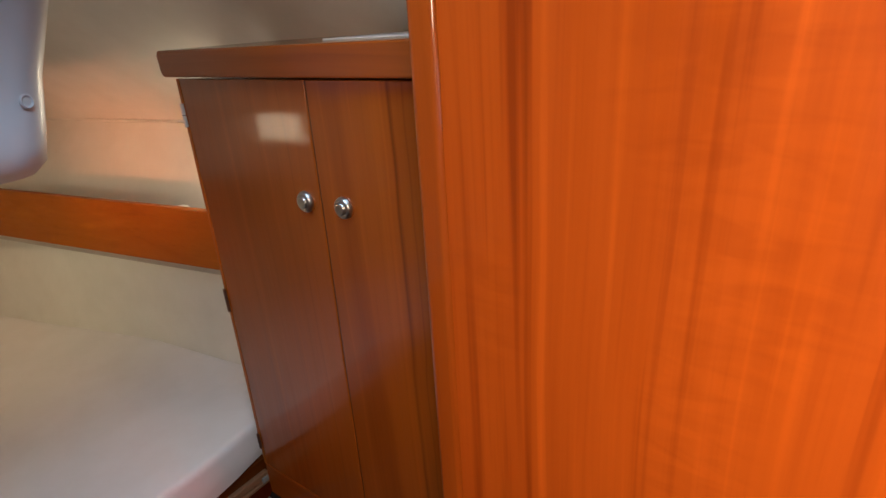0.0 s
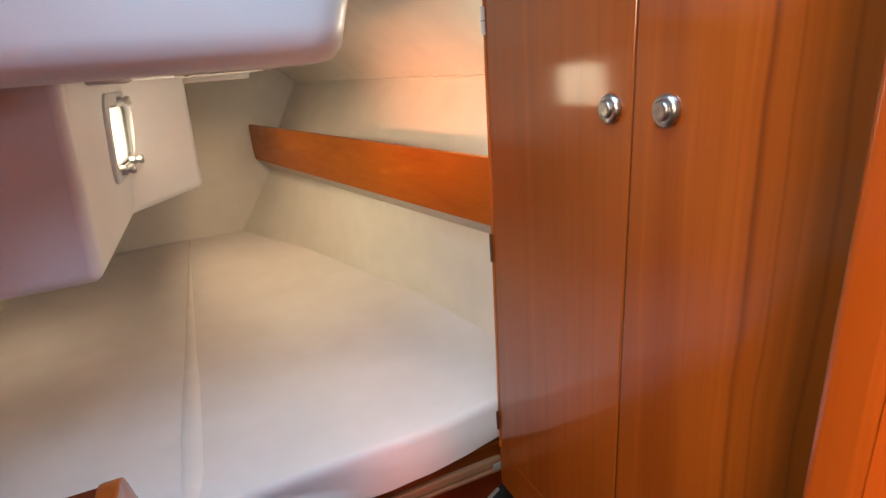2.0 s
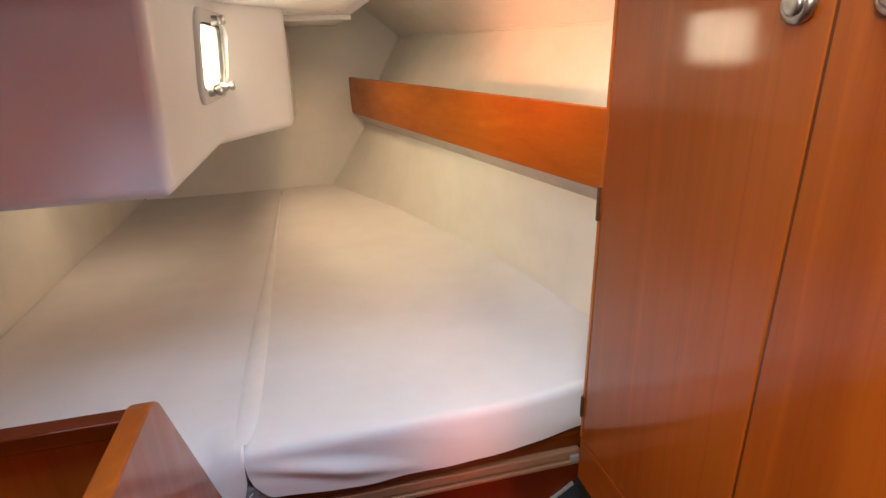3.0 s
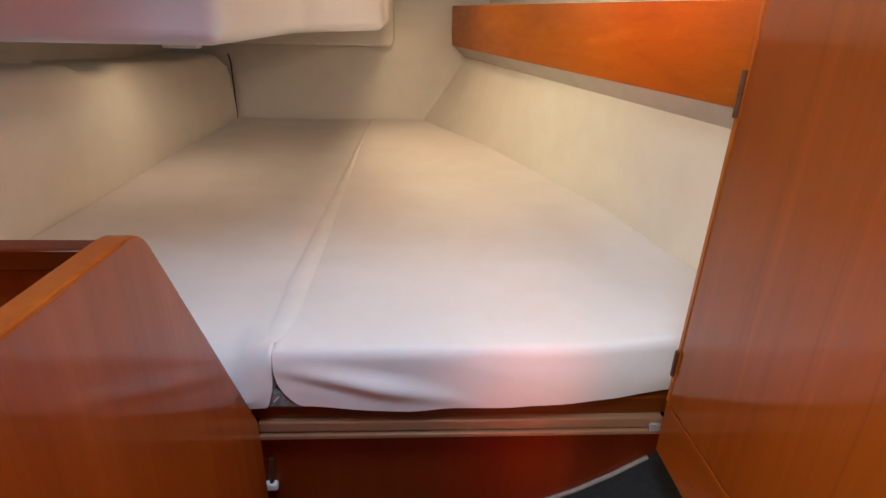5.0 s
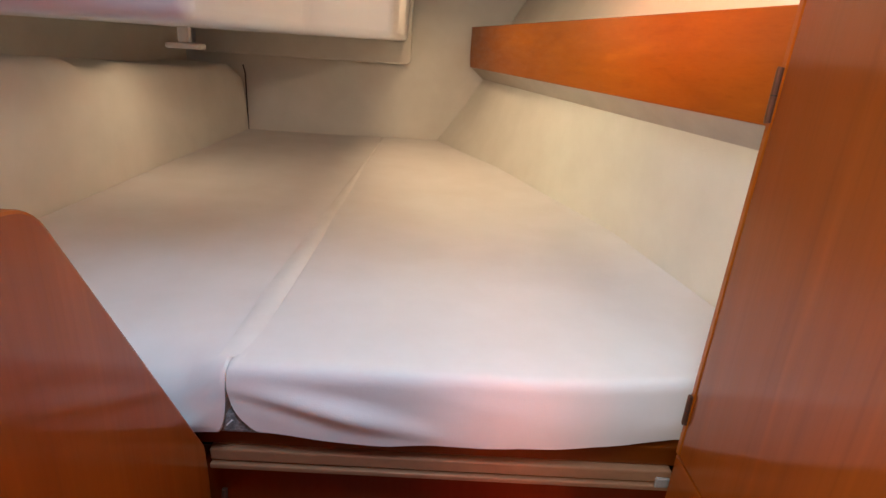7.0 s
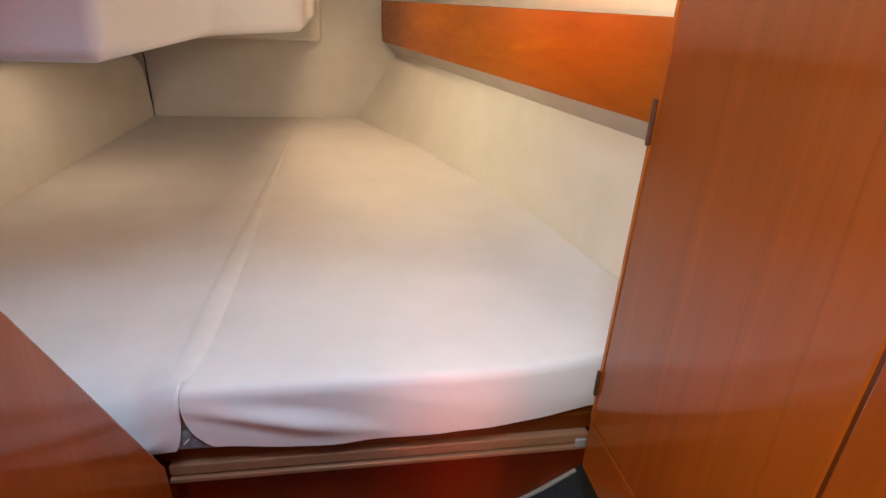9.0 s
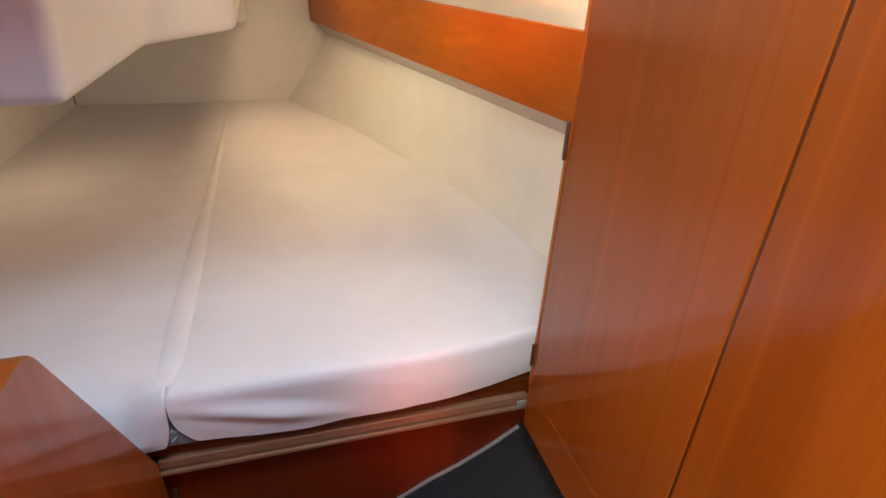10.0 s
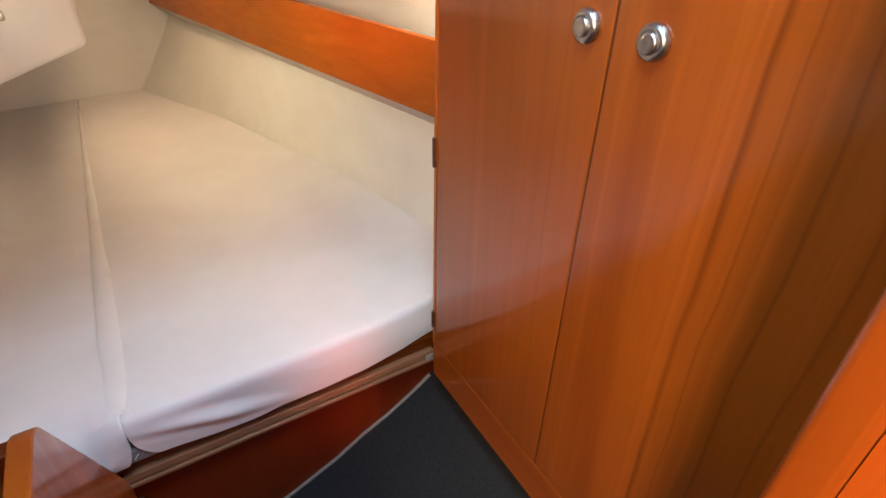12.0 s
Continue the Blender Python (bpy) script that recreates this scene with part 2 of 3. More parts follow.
def lathe(profile, origin, axis, steps=28):
    """A turned shape: (radius, height) pairs about an axis through origin."""
    bm = bmesh.new()
    turn = Vector((0, 0, 1)).rotation_difference(Vector(axis)).to_matrix()
    rings = []
    for r, h in profile:
        rings.append([bm.verts.new(Vector(origin) + turn @ Vector((r * math.cos(2 * math.pi * i / steps), r * math.sin(2 * math.pi * i / steps), h))) for i in range(steps)])
    for a, b in zip(rings, rings[1:]):
        for i in range(steps):
            j = (i + 1) % steps
            bm.faces.new((a[i], a[j], b[j], b[i]))
    bm.faces.new(rings[0][::-1])
    bm.faces.new(rings[-1])
    return bm


def tube(points, r, steps=8):
    bm = bmesh.new()
    rings = []
    for i, p in enumerate(points):
        p = Vector(p)
        d = (Vector(points[min(i + 1, len(points) - 1)]) - Vector(points[max(i - 1, 0)])).normalized()
        s = d.orthogonal().normalized() if abs(d.y) > 0.9 else d.cross(Vector((0, 1, 0))).normalized()
        u = d.cross(s)
        rings.append([bm.verts.new(p + r * (math.cos(2 * math.pi * k / steps) * s + math.sin(2 * math.pi * k / steps) * u)) for k in range(steps)])
    for a, b in zip(rings, rings[1:]):
        for i in range(steps):
            j = (i + 1) % steps
            bm.faces.new((a[i], a[j], b[j], b[i]))
    bm.faces.new(rings[0][::-1])
    bm.faces.new(rings[-1])
    return bm


def rounded(w, h, r, n=6):
    """A rounded rectangle about the origin, as points."""
    out = []
    for cx, cy, a0 in ((w / 2 - r, h / 2 - r, 0), (-w / 2 + r, h / 2 - r, 90), (-w / 2 + r, -h / 2 + r, 180), (w / 2 - r, -h / 2 + r, 270)):
        for i in range(n + 1):
            a = radians(a0 + 90 * i / n)
            out.append((cx + r * math.cos(a), cy + r * math.sin(a)))
    return out


def structure(name, bm, material, label, category, smooth=True):
    return tagged(part(name, bm, material, None, "", smooth), label, category, "", "structure")


def lerp_table(t, table):
    for (a, *va), (b, *vb) in zip(table, table[1:]):
        if t <= b:
            k = max(0.0, (t - a) / (b - a))
            return [x + (y - x) * k for x, y in zip(va, vb)]
    return list(table[-1][1:])


# ---- the hull and the large structure ----
def fiddle_x(y):
    return 0.391 - (y - 1.215) * 0.2127


HULL_FOOT = [(0.2, 0.545), (0.95, 0.455), (1.28, 0.402), (1.63, 0.346), (2.044, 0.212), (2.345, 0.118), (2.83, -0.095), (3.17, -0.255)]


def hull_foot(y):
    return lerp_table(y, HULL_FOOT)[0]


def hull_row(y):
    f, b = fiddle_x(y), hull_foot(y)
    heights = [(0.36, b - 0.11), (0.46, b - 0.05), (0.555, b), (0.64, b + (f + 0.055 - b) * 0.36), (0.73, b + (f + 0.055 - b) * 0.70), (0.82, f + 0.055), (0.93, f + 0.105), (1.03, f + 0.160), (1.13, f + 0.225), (1.215, f + 0.290)]
    return [(x, y, z) for z, x in heights]


ys = [0.2 + 2.97 * i / 24 for i in range(25)]
structure("wall_hull", loft([hull_row(y) for y in ys], (0.04, 0, -0.01)), LINING, "cream padded lining along the sloping hull side", "wall")


def deck_row(y):
    f = fiddle_x(y)
    return [(f + 0.292, y, 1.216), (f + 0.245, y, 1.262), (f + 0.10, y, 1.385), (f - 0.10, y, 1.55), (0.10, y, 1.85)]


structure("ceiling_deck", loft([deck_row(y) for y in ys], (0.03, 0, 0.05)), LINING, "off-white deck lining that slopes up from the hull", "ceiling")
structure("trim_hull_joint", tube([(fiddle_x(y) + 0.287, y, 1.215) for y in ys], 0.004), LINING, "thin cream joint between hull and deck lining", "trim")

# flat headlining, with the opening of the deck hatch
HX0, HX1, HY0, HY1 = -0.30, 0.06, 0.09, 0.55
bm = box(-2.0, HX0, -2.4, 3.4, 1.85, 1.90)
box(HX1, 0.5, -2.4, 3.4, 1.85, 1.90, bm=bm)
box(HX0, HX1, -2.4, HY0, 1.85, 1.90, bm=bm)
box(HX0, HX1, HY1, 3.4, 1.85, 1.90, bm=bm)
structure("ceiling", bm, LINING, "off-white headlining with a square hatch opening", "ceiling")
structure("trim_hatch", box(HX0 - 0.03, HX1 + 0.03, HY0 - 0.03, HY0, 1.835, 1.86, 0.004), PLASTIC, "white surround of the deck hatch", "trim")

# the sole: charcoal carpet that climbs the turn of the bilge
SOLE = [(-2.0, 0.0), (-0.62, 0.0), (-0.45, 0.012), (-0.30, 0.042), (-0.20, 0.070), (-0.109, 0.106), (0.0, 0.152), (0.075, 0.196), (0.142, 0.226), (0.205, 0.262), (0.262, 0.301), (0.30, 0.35), (0.33, 0.42)]
structure("floor", loft([[(x, y, z) for x, z in SOLE] for y in [-2.4 + 3.5 * i / 40 for i in range(41)]], (0, 0, -0.03)), CARPET, "charcoal carpet on the sole, climbing the curve of the hull", "floor")

structure("wall_aft", prism([(2.80, 0.3), (2.864, 0.545), (3.26, 1.85), (3.31, 1.85), (2.93, 0.545), (2.86, 0.3)], "x", -1.4, 0.75), LINING, "cream padded lining of the aft bulkhead", "wall")
# unseen saloon walls, assumed, to shut out the sky
structure("wall_salon_fore", box(-2.05, 0.5, -2.45, -2.4, -0.05, 1.95), WOOD_Z, "unseen wooden bulkhead closing off the fore end", "wall")
structure("wall_salon_side", box(-2.05, -2.0, -2.4, 3.4, -0.05, 1.95), LINING, "unseen cream wall closing off the saloon side", "wall")

# panelled side of the passage, with a rounded lipping on its end
PANEL_X = 0.080


def panel_end(z):
    return 0.2555 - 0.0135 * z


passage = structure("wall_passage", prism([(-2.4, 0.0), (panel_end(0) - 0.0315, 0.0), (panel_end(1.86) - 0.0315, 1.86), (-2.4, 1.86)], "x", PANEL_X, PANEL_X + 0.018), wood("varnished_mahogany_panel", "z", 1.26, (), 1.56, 0.32, 1.0, 0.20), "glossy orange-brown mahogany panel beside the cabin entrance", "wall")
part("lipping", prism([(panel_end(0) - 0.0312, 0.0), (panel_end(0), 0.0), (panel_end(1.86), 1.86), (panel_end(1.86) - 0.0312, 1.86)], "x", PANEL_X - 0.0035, PANEL_X + 0.0225, 0.007, 4), wood("varnished_lipping", "z", 1.0, (), 1.4), passage, "rounded solid wood lipping")
# unseen filler, added to stop light leaking beside the locker
structure("wall_return", box(PANEL_X + 0.023, 0.60, 0.187, 0.2115, 0.0, 1.86), WOOD_Z, "unseen mahogany filler blocking light between passage and locker", "wall")

# ---- cockpit mouldings ----
WELL_LOW = [(-1.6, 1.07), (-0.405, 1.07), (-0.396, 1.593), (-0.233, 1.854), (-0.262, 2.90), (-1.6, 2.90)]
WELL_HIGH = [(-1.6, 1.055), (-0.372, 1.055), (-0.352, 1.575), (-0.222, 1.80), (-0.25, 2.90), (-1.6, 2.90)]


def well():
    bm = bmesh.new()
    lo = [bm.verts.new((x, y, 0.966)) for x, y in WELL_LOW]
    hi = [bm.verts.new((x, y, 1.40)) for x, y in WELL_HIGH]
    bm.faces.new(lo)
    for i in range(len(lo)):
        j = (i + 1) % len(lo)
        bm.faces.new((lo[i], lo[j], hi[j], hi[i]))
    bm.faces.new(hi[::-1])
    bmesh.ops.recalc_face_normals(bm, faces=bm.faces)
    soft = [e for e in bm.edges if all(-1.5 < v.co.x and v.co.y < 2.0 for v in e.verts)] + [e for e in bm.edges if all(v.co.z < 0.97 for v in e.verts)]
    bm.normal_update()
    return soften(bm, set(soft), 0.020, 6)


def cut(ob, bm):
    """Takes the shape bm out of ob's mesh."""
    me = bpy.data.meshes.new("cutter")
    bmesh.ops.recalc_face_normals(bm, faces=bm.faces)
    bm.to_mesh(me)
    bm.free()
    tool = new("cutter", me)
    mod = ob.modifiers.new("opening", "BOOLEAN")
    mod.operation, mod.solver, mod.object = "DIFFERENCE", "EXACT", tool
    bpy.context.view_layer.update()
    done = bpy.data.meshes.new_from_object(ob.evaluated_get(bpy.context.evaluated_depsgraph_get()))
    ob.modifiers.clear()
    ob.data = done
    bpy.data.objects.remove(tool)


footwell = structure("ceiling_cockpit_well", well(), GELCOAT, "white glossy underside of the cockpit footwell hanging over the berth", "moulding")


def seat():
    """Front of the cockpit seat: a deep lip with a rounded lower edge and end."""
    bm = bmesh.new()
    prof = [(0.862, 1.86), (0.868, 1.60), (0.872, 1.42), (0.860, 1.36), (0.852, 1.325), (0.856, 1.298), (0.872, 1.281), (0.900, 1.276), (0.96, 1.279)]
    cols = []
    for s in [0, 0.75] + [0.75 + 0.25 * math.sin(radians(90 * i / 8)) for i in range(1, 9)]:
        cols.append(s)
    rows = []
    for y, z in prof:
        row = []
        flare = 0.012 * math.sin(min(1.0, max(0.0, (1.45 - z) / 0.17)) * math.pi / 2)
        end = -0.012 + flare - (0.035 if z < 1.279 else 0.0) - max(0, (1.30 - z)) * 0.8 + max(0.0, z - 1.31) * 0.40
        for i, s in enumerate(cols):
            if s <= 0.75:
                row.append((-1.6 + (end - 0.06 + 1.6) * (s / 0.75), y, z))
            else:
                a = radians(90 * (i - 1) / 8)
                row.append((end - 0.06 + 0.06 * math.sin(a), y + 0.06 * (1 - math.cos(a)), z))
        row.append((end, 3.1, z))
        rows.append(row)
    g = [[bm.verts.new(p) for p in row] for row in rows]
    for r0, r1 in zip(g, g[1:]):
        for a, b, c, d in zip(r0, r0[1:], r1[1:], r1):
            bm.faces.new((a, b, c, d))
    under = [bm.verts.new((-1.6, 3.1, 1.279))]
    last = g[-1]
    ring = [bm.verts.new((x, y, 1.279)) for x, y in ((-0.215, 2.15), (-0.035, 2.15), (-0.035, 2.45), (-0.215, 2.45))]
    bm.faces.new([*last[:-1], ring[1], ring[0]])
    bm.faces.new([last[-2], last[-1], ring[2], ring[1]])
    bm.faces.new([last[-1], under[0], ring[3], ring[2]])
    bm.faces.new([under[0], last[0], ring[0], ring[3]])
    return bm


seat_moulding = structure("ceiling_cockpit_seat", seat(), GELCOAT, "white rounded underside of the cockpit seat above the berth", "moulding")
# rim of the opening assumed for the aft fill lamp
structure("trim_aft_opening", box(-0.235, -0.02, 2.13, 2.145, 1.262, 1.279, 0.003), PLASTIC, "white edge of the assumed opening for the aft fill", "trim")
structure("moulding_aft", prism([(-1.19, 0.885), (-1.15, 0.872), (-0.262, 0.870), (-0.247, 0.885), (-0.247, 1.262), (-1.19, 1.262)], "y", 2.905, 2.990, 0.008), LINING, "cream moulded flange at the aft end of the berth", "moulding")
mark = thing("drain_plug", (-0.015, 0.868, 1.386), "small round white plug in the seat moulding", "plug")
part("rim", lathe([(0.0105, 0.0), (0.0105, 0.002), (0.0085, 0.0032), (0.007, 0.002), (0.006, 0.0012)], (-0.015, 0.8665, 1.386), (0.30, -1, 0.03), 20), GELCOAT, mark)

# inboard side of the berth: a soft padded panel with a recess above
def padded_panel():
    rows = []
    for i in range(40):
        y = 0.75 + 2.115 * i / 39
        n = noise.noise(Vector((0, y * 2.3, 3.1)))
        x = -0.972 + 0.010 * n
        top = 0.896 - 0.060 * min(1.0, max(0.0, (y - 1.45) / 0.95)) + 0.010 * n - (0.018 if abs(y - 1.83) < 0.06 else 0)
        if y > 2.75:
            top -= (y - 2.75) * 0.4
        rows.append([(x + 0.006, y, 0.46), (x + 0.004, y, 0.60), (x - 0.004, y, 0.72), (x - 0.006, y, top - 0.05), (x - 0.014, y, top - 0.018), (x - 0.030, y, top - 0.003), (x - 0.060, y, top), (x - 0.24, y, top + 0.004)])
    return loft(rows)


structure("wall_inboard", padded_panel(), LINING, "cream padded panel along the inboard side of the berth", "wall")
structure("wall_inboard_back", box(-1.26, -1.215, 0.72, 2.87, 0.4, 1.40), LINING, "cream lining behind the padded panel", "wall")
structure("trim_corner_seam", tube([(-0.965, 2.867, 0.55 + 0.28 * i / 8) if i < 8 else (-0.972, 2.865, 0.83) for i in range(9)], 0.0032), GASKET, "dark seam in the corner of the lining", "trim")

# portlight in the side of the footwell
def portlight():
    cut(footwell, prism([(1.482 + u, 1.168 + v) for u, v in rounded(0.268, 0.142, 0.035)], "x", -0.44, -0.30))
    t = thing("portlight", (-0.375, 1.482, 1.165), "small opening window with a grey frame and two chrome catches", "window")
    slope = Matrix.Translation((-0.3785, 1.482, 1.168)) @ pose(0, 0, 0, 0, 5.3, -1.6)

    def ring(w0, h0, r0, w1, h1, r1, d0, d1):
        bm = bmesh.new()
        a, b = rounded(w0, h0, r0), rounded(w1, h1, r1)
        loops = [[bm.verts.new((d, u, v)) for u, v in pts] for pts, d in ((a, d0), (a, d1 * 0.7), ([(u * 0.985, v * 0.975) for u, v in a], d1), (b, d1), (b, d0))]
        for p, q in zip(loops, loops[1:]):
            for i in range(len(p)):
                j = (i + 1) % len(p)
                bm.faces.new((p[i], p[j], q[j], q[i]))
        bm.transform(slope)
        return bm

    part("frame", ring(0.305, 0.180, 0.045, 0.256, 0.130, 0.030, -0.004, 0.010), plain("grey_aluminium_frame", (0.50, 0.51, 0.53), 0.55, 0.08, 40, metal=0.15), t, "grey anodised frame")
    part("seal", ring(0.256, 0.130, 0.030, 0.247, 0.121, 0.026, -0.004, 0.006), GASKET, t, "dark rubber seal")
    bm = bmesh.new()
    bm.faces.new([bm.verts.new((0.003, u, v)) for u, v in rounded(0.250, 0.124, 0.026)])
    ext = bmesh.ops.extrude_face_region(bm, geom=list(bm.faces))
    bmesh.ops.translate(bm, vec=(-0.004, 0, 0), verts=[e for e in ext["geom"] if isinstance(e, bmesh.types.BMVert)])
    bm.transform(slope)
    pane = part("pane", bm, GLASS, t, "clear bright pane")
    pane.visible_shadow = False
    for u, v in ((-0.085, -0.066), (0.075, -0.066), (0.0, 0.070)):
        bm = lathe([(0.010, 0), (0.010, 0.012), (0.007, 0.014), (0.007, 0.017), (0.010, 0.019), (0.010, 0.026), (0.007, 0.029)], (0.008, u, v), (1, 0, 0.15), 18)
        bm.transform(slope)
        part("catch", bm, STEEL, t, "chrome screw catch")
    return t


portlight()

# ---- berth ----
SEAM = -0.3575


def mattress(name, x_left, x_right, y0, y1, label, gap_side):
    """A cushion with a rounded edge; x_left and x_right give its sides at y and height k (0 foot, 1 top)."""
    z0, z1, r = 0.444, 0.553, 0.015 if gap_side == "a" else 0.044
    t = thing(name, (0.5 * (x_left(y0, 1) + x_right(y0, 1)), y0, z0), label, "mattress", "mattresses of the berth")
    nx, ny = 56, 64
    su = [0, 0.006, 0.014, 0.026, 0.042] + [0.042 + 0.916 * i / (nx - 10) for i in range(1, nx - 10)] + [0.958, 0.974, 0.986, 0.994, 1]
    sv = [0, 0.0015, 0.004, 0.007, 0.0105, 0.014] + [0.014 + 0.986 * i / (ny - 6) for i in range(1, ny - 5)]
    bm = bmesh.new()

    def drop(d, rr):
        return 0.0 if d >= rr else rr * (1 - math.sqrt(max(0.0, 1 - (1 - d / rr) ** 2)))

    def wrinkle(x, z):
        k = (z - z0) / (z1 - z0)
        n = noise.noise(Vector((x * 7 + 0.3, 0, k * 1.6 - x * 5)))
        fall = math.exp(-((x + 0.20) / 0.16) ** 2)
        w = math.exp(-((x + 0.22) / 0.15) ** 2)
        ray_ = (x + 0.352) * 9.0 - (1 - k) * 3.2
        folds = 0.0056 * math.sin(ray_ * 2.3) + 0.0022 * math.sin(ray_ * 4.6 + 1.2)
        return (folds * w + 0.004 * n * fall + 0.002 * noise.noise(Vector((x * 12, 2.0, k * 2)))) * math.sin(math.pi * max(0.0, min(1.0, k))) ** 1.4

    grid = []
    for v in sv:
        y = y0 + (y1 - y0) * v
        row = []
        for u in su:
            a, b = x_left(y, 1), x_right(y, 1)
            x = a + (b - a) * u
            rr = r if gap_side == "a" else 0.018 + 0.066 * min(1.0, max(0.0, (b - x) / 0.06))
            z = z1 - drop(y - y0, rr) - drop((x - a) if gap_side == "a" else (b - x), 0.003)
            z += 0.0035 * noise.noise(Vector((x * 2.4, y * 2.1, 4.0))) + 0.004 * math.sin(min(1, (y - y0) / 0.3) * math.pi) * noise.noise(Vector((x * 5, y * 3, 1)))
            # the front edge draws back towards the hull
            back = 0.028 * min(1.0, max(0.0, (x - 0.04) / 0.23)) ** 1.6 * max(0.0, 1 - (y - y0) / 0.3)
            row.append(bm.verts.new((x, y + back, z)))
        grid.append(row)
    for r0, r1 in zip(grid, grid[1:]):
        for a, b, c, d in zip(r0, r0[1:], r1[1:], r1):
            bm.faces.new((a, b, c, d))
    steps = 16

    def skirt(edge, outward):
        prev = edge
        for s in range(1, steps + 1):
            k = 1 - s / steps
            cur = []
            for vtx in edge:
                x, y, z = vtx.co
                zz = z0 + (z - z0) * k
                front = 1.0 if outward == "front" else max(0.0, 1 - (y - y0) / 0.06)
                if front:
                    # the hem hangs loose: lifted at the open corner, sagging beyond it
                    near = abs(x - SEAM)
                    hem = 0.008 * math.exp(-((near / 0.060) ** 2)) - 0.005 * math.exp(-(((near - 0.17) / 0.06) ** 2)) + 0.0025 * noise.noise(Vector((x * 14, 5.0, 0))) + 0.010 * min(1.0, max(0.0, (x - 0.0) / 0.26))
                    zz += front * hem * (1 - k) ** 2
                if outward == "front":
                    a, b = x_left(y0, 1), x_right(y0, 1)
                    u = (x - a) / (b - a)
                    xa, xb = x_left(y0, k), x_right(y0, k)
                    cur.append(bm.verts.new((xa + (xb - xa) * u, y - 0.004 * math.sin(math.pi * k) + wrinkle(x, zz) * min(1.0, s / 5), zz)))
                elif outward == "left":
                    cur.append(bm.verts.new((x_left(y, k), y, zz)))
                else:
                    cur.append(bm.verts.new((x_right(y, k), y, zz)))
            for i in range(len(edge) - 1):
                bm.faces.new((prev[i], prev[i + 1], cur[i + 1], cur[i]))
            prev = cur

    skirt(grid[0], "front")
    skirt([row[0] for row in grid], "left")
    skirt([row[-1] for row in grid], "right")
    bmesh.ops.remove_doubles(bm, verts=bm.verts, dist=0.0004)
    part("cover", bm, FABRIC, t)
    return t




def corner_gap(y, k):
    near = max(0.0, 1 - (y - 0.968) / 0.10)
    return near * (1 - k) ** 2.6


big = mattress("mattress", lambda y, k: SEAM + (0.0003 if y < 2.1 else 0.0012) + 0.036 * corner_gap(y, k), lambda y, k: hull_foot(y) - 0.004 - 0.02 * (1 - k), 0.968, 2.862, "wide white fabric mattress with a creased front edge", "a")
small = mattress("mattress", lambda y, k: -0.966, lambda y, k: SEAM - (0.0003 if y < 2.1 else 0.0012) - 0.014 * corner_gap(y, k), 0.964, 2.862, "narrow white fabric mattress along the inboard side", "b")
part("foam", box(SEAM - 0.050, SEAM + 0.15, 0.972, 1.05, 0.4445, 0.478, 0.006), FOAM, big, "grey foam mesh showing at the open corner")
for i, (u, w) in enumerate(((-0.020, 0.012), (-0.012, -0.010), (-0.004, 0.008))):
    part("thread", tube([(SEAM + u, 0.9665, 0.462), (SEAM + u + w * 0.5, 0.9655, 0.467), (SEAM + u + w, 0.9665, 0.471)], 0.0010, 6), FABRIC, small, "loose white thread")
tape = []
for i in range(28):
    y = 0.992 + (2.70 - 0.992) * i / 27
    w = lerp_table(y, [(0.99, 0.017), (1.2, 0.021), (1.5, 0.019), (1.75, 0.015), (2.1, 0.009), (2.7, 0.004)])[0]
    n = 0.002 * noise.noise(Vector((y * 6, 1.0, 0)))
    lift = 0.0016 - 0.0045 * max(0.0, 1 - (y - 0.992) / 0.03)
    tape.append([(SEAM - w + n, y, 0.5535), (SEAM - w * 0.55 + n, y, 0.5555 + lift), (SEAM + n, y, 0.5560 + lift), (SEAM + w * 0.55 + n, y, 0.5555 + lift), (SEAM + w + n, y, 0.5535)])
part("seam_flap", loft(tape), plain("seam_tape", (0.81, 0.78, 0.77), 0.8, 0.02, 12, 0.2, 600), small, "pale tape along the seam")
base = thing("bunk", (-0.05, 1.00, 0.0), "red-brown wooden berth front, shade in its tone, with a track along its top", "bunk")
# same mahogany made darker: shade below the mattress is in the colour
part("front_panel", box(-0.75, 0.29, 1.006, 1.024, 0.0, 0.379, 0.001), wood("varnished_mahogany_shaded", "z", 0.52, (), 2.0), base, "red-brown front panel toned down for shade")
part("top_board", box(-0.97, 0.36, 0.990, 1.06, 0.4105, 0.4435, 0.003), wood("varnished_mahogany_edge_shaded", "x", 0.42), base, "wooden edge toned down for the shade under the mattress")
part("bunk_board", box(-1.2, 0.45, 1.061, 2.868, 0.410, 0.4435), WOOD_X, base)
part("upper_track", box(-0.395, 0.262, 0.979, 1.0055, 0.3905, 0.4100, 0.003, 2), TRACK, base, "brown metal track")
part("lower_track", box(-0.395, 0.262, 0.975, 1.0055, 0.3790, 0.3872, 0.002, 2), TRACK, base, "brown metal track")
part("track_web", box(-0.395, 0.262, 0.992, 1.0055, 0.3873, 0.3904), GASKET, base, "dark groove between the tracks")
part("track_stop", box(0.238, 0.258, 0.9735, 0.9785, 0.385, 0.402, 0.0024, 3), plain("grey_plastic", (0.27, 0.25, 0.235), 0.35, 0.1, 60), base, "grey plastic end stop")
catch = part("catch", box(-0.404, -0.382, 0.993, 1.006, 0.249, 0.265, 0.004, 3), PLASTIC, base, "white turn catch")
part("catch_rod", tube([(-0.392, 1.000, 0.265), (-0.390, 0.998, 0.29), (-0.388, 1.000, 0.318)], 0.0045), BRONZE, catch)
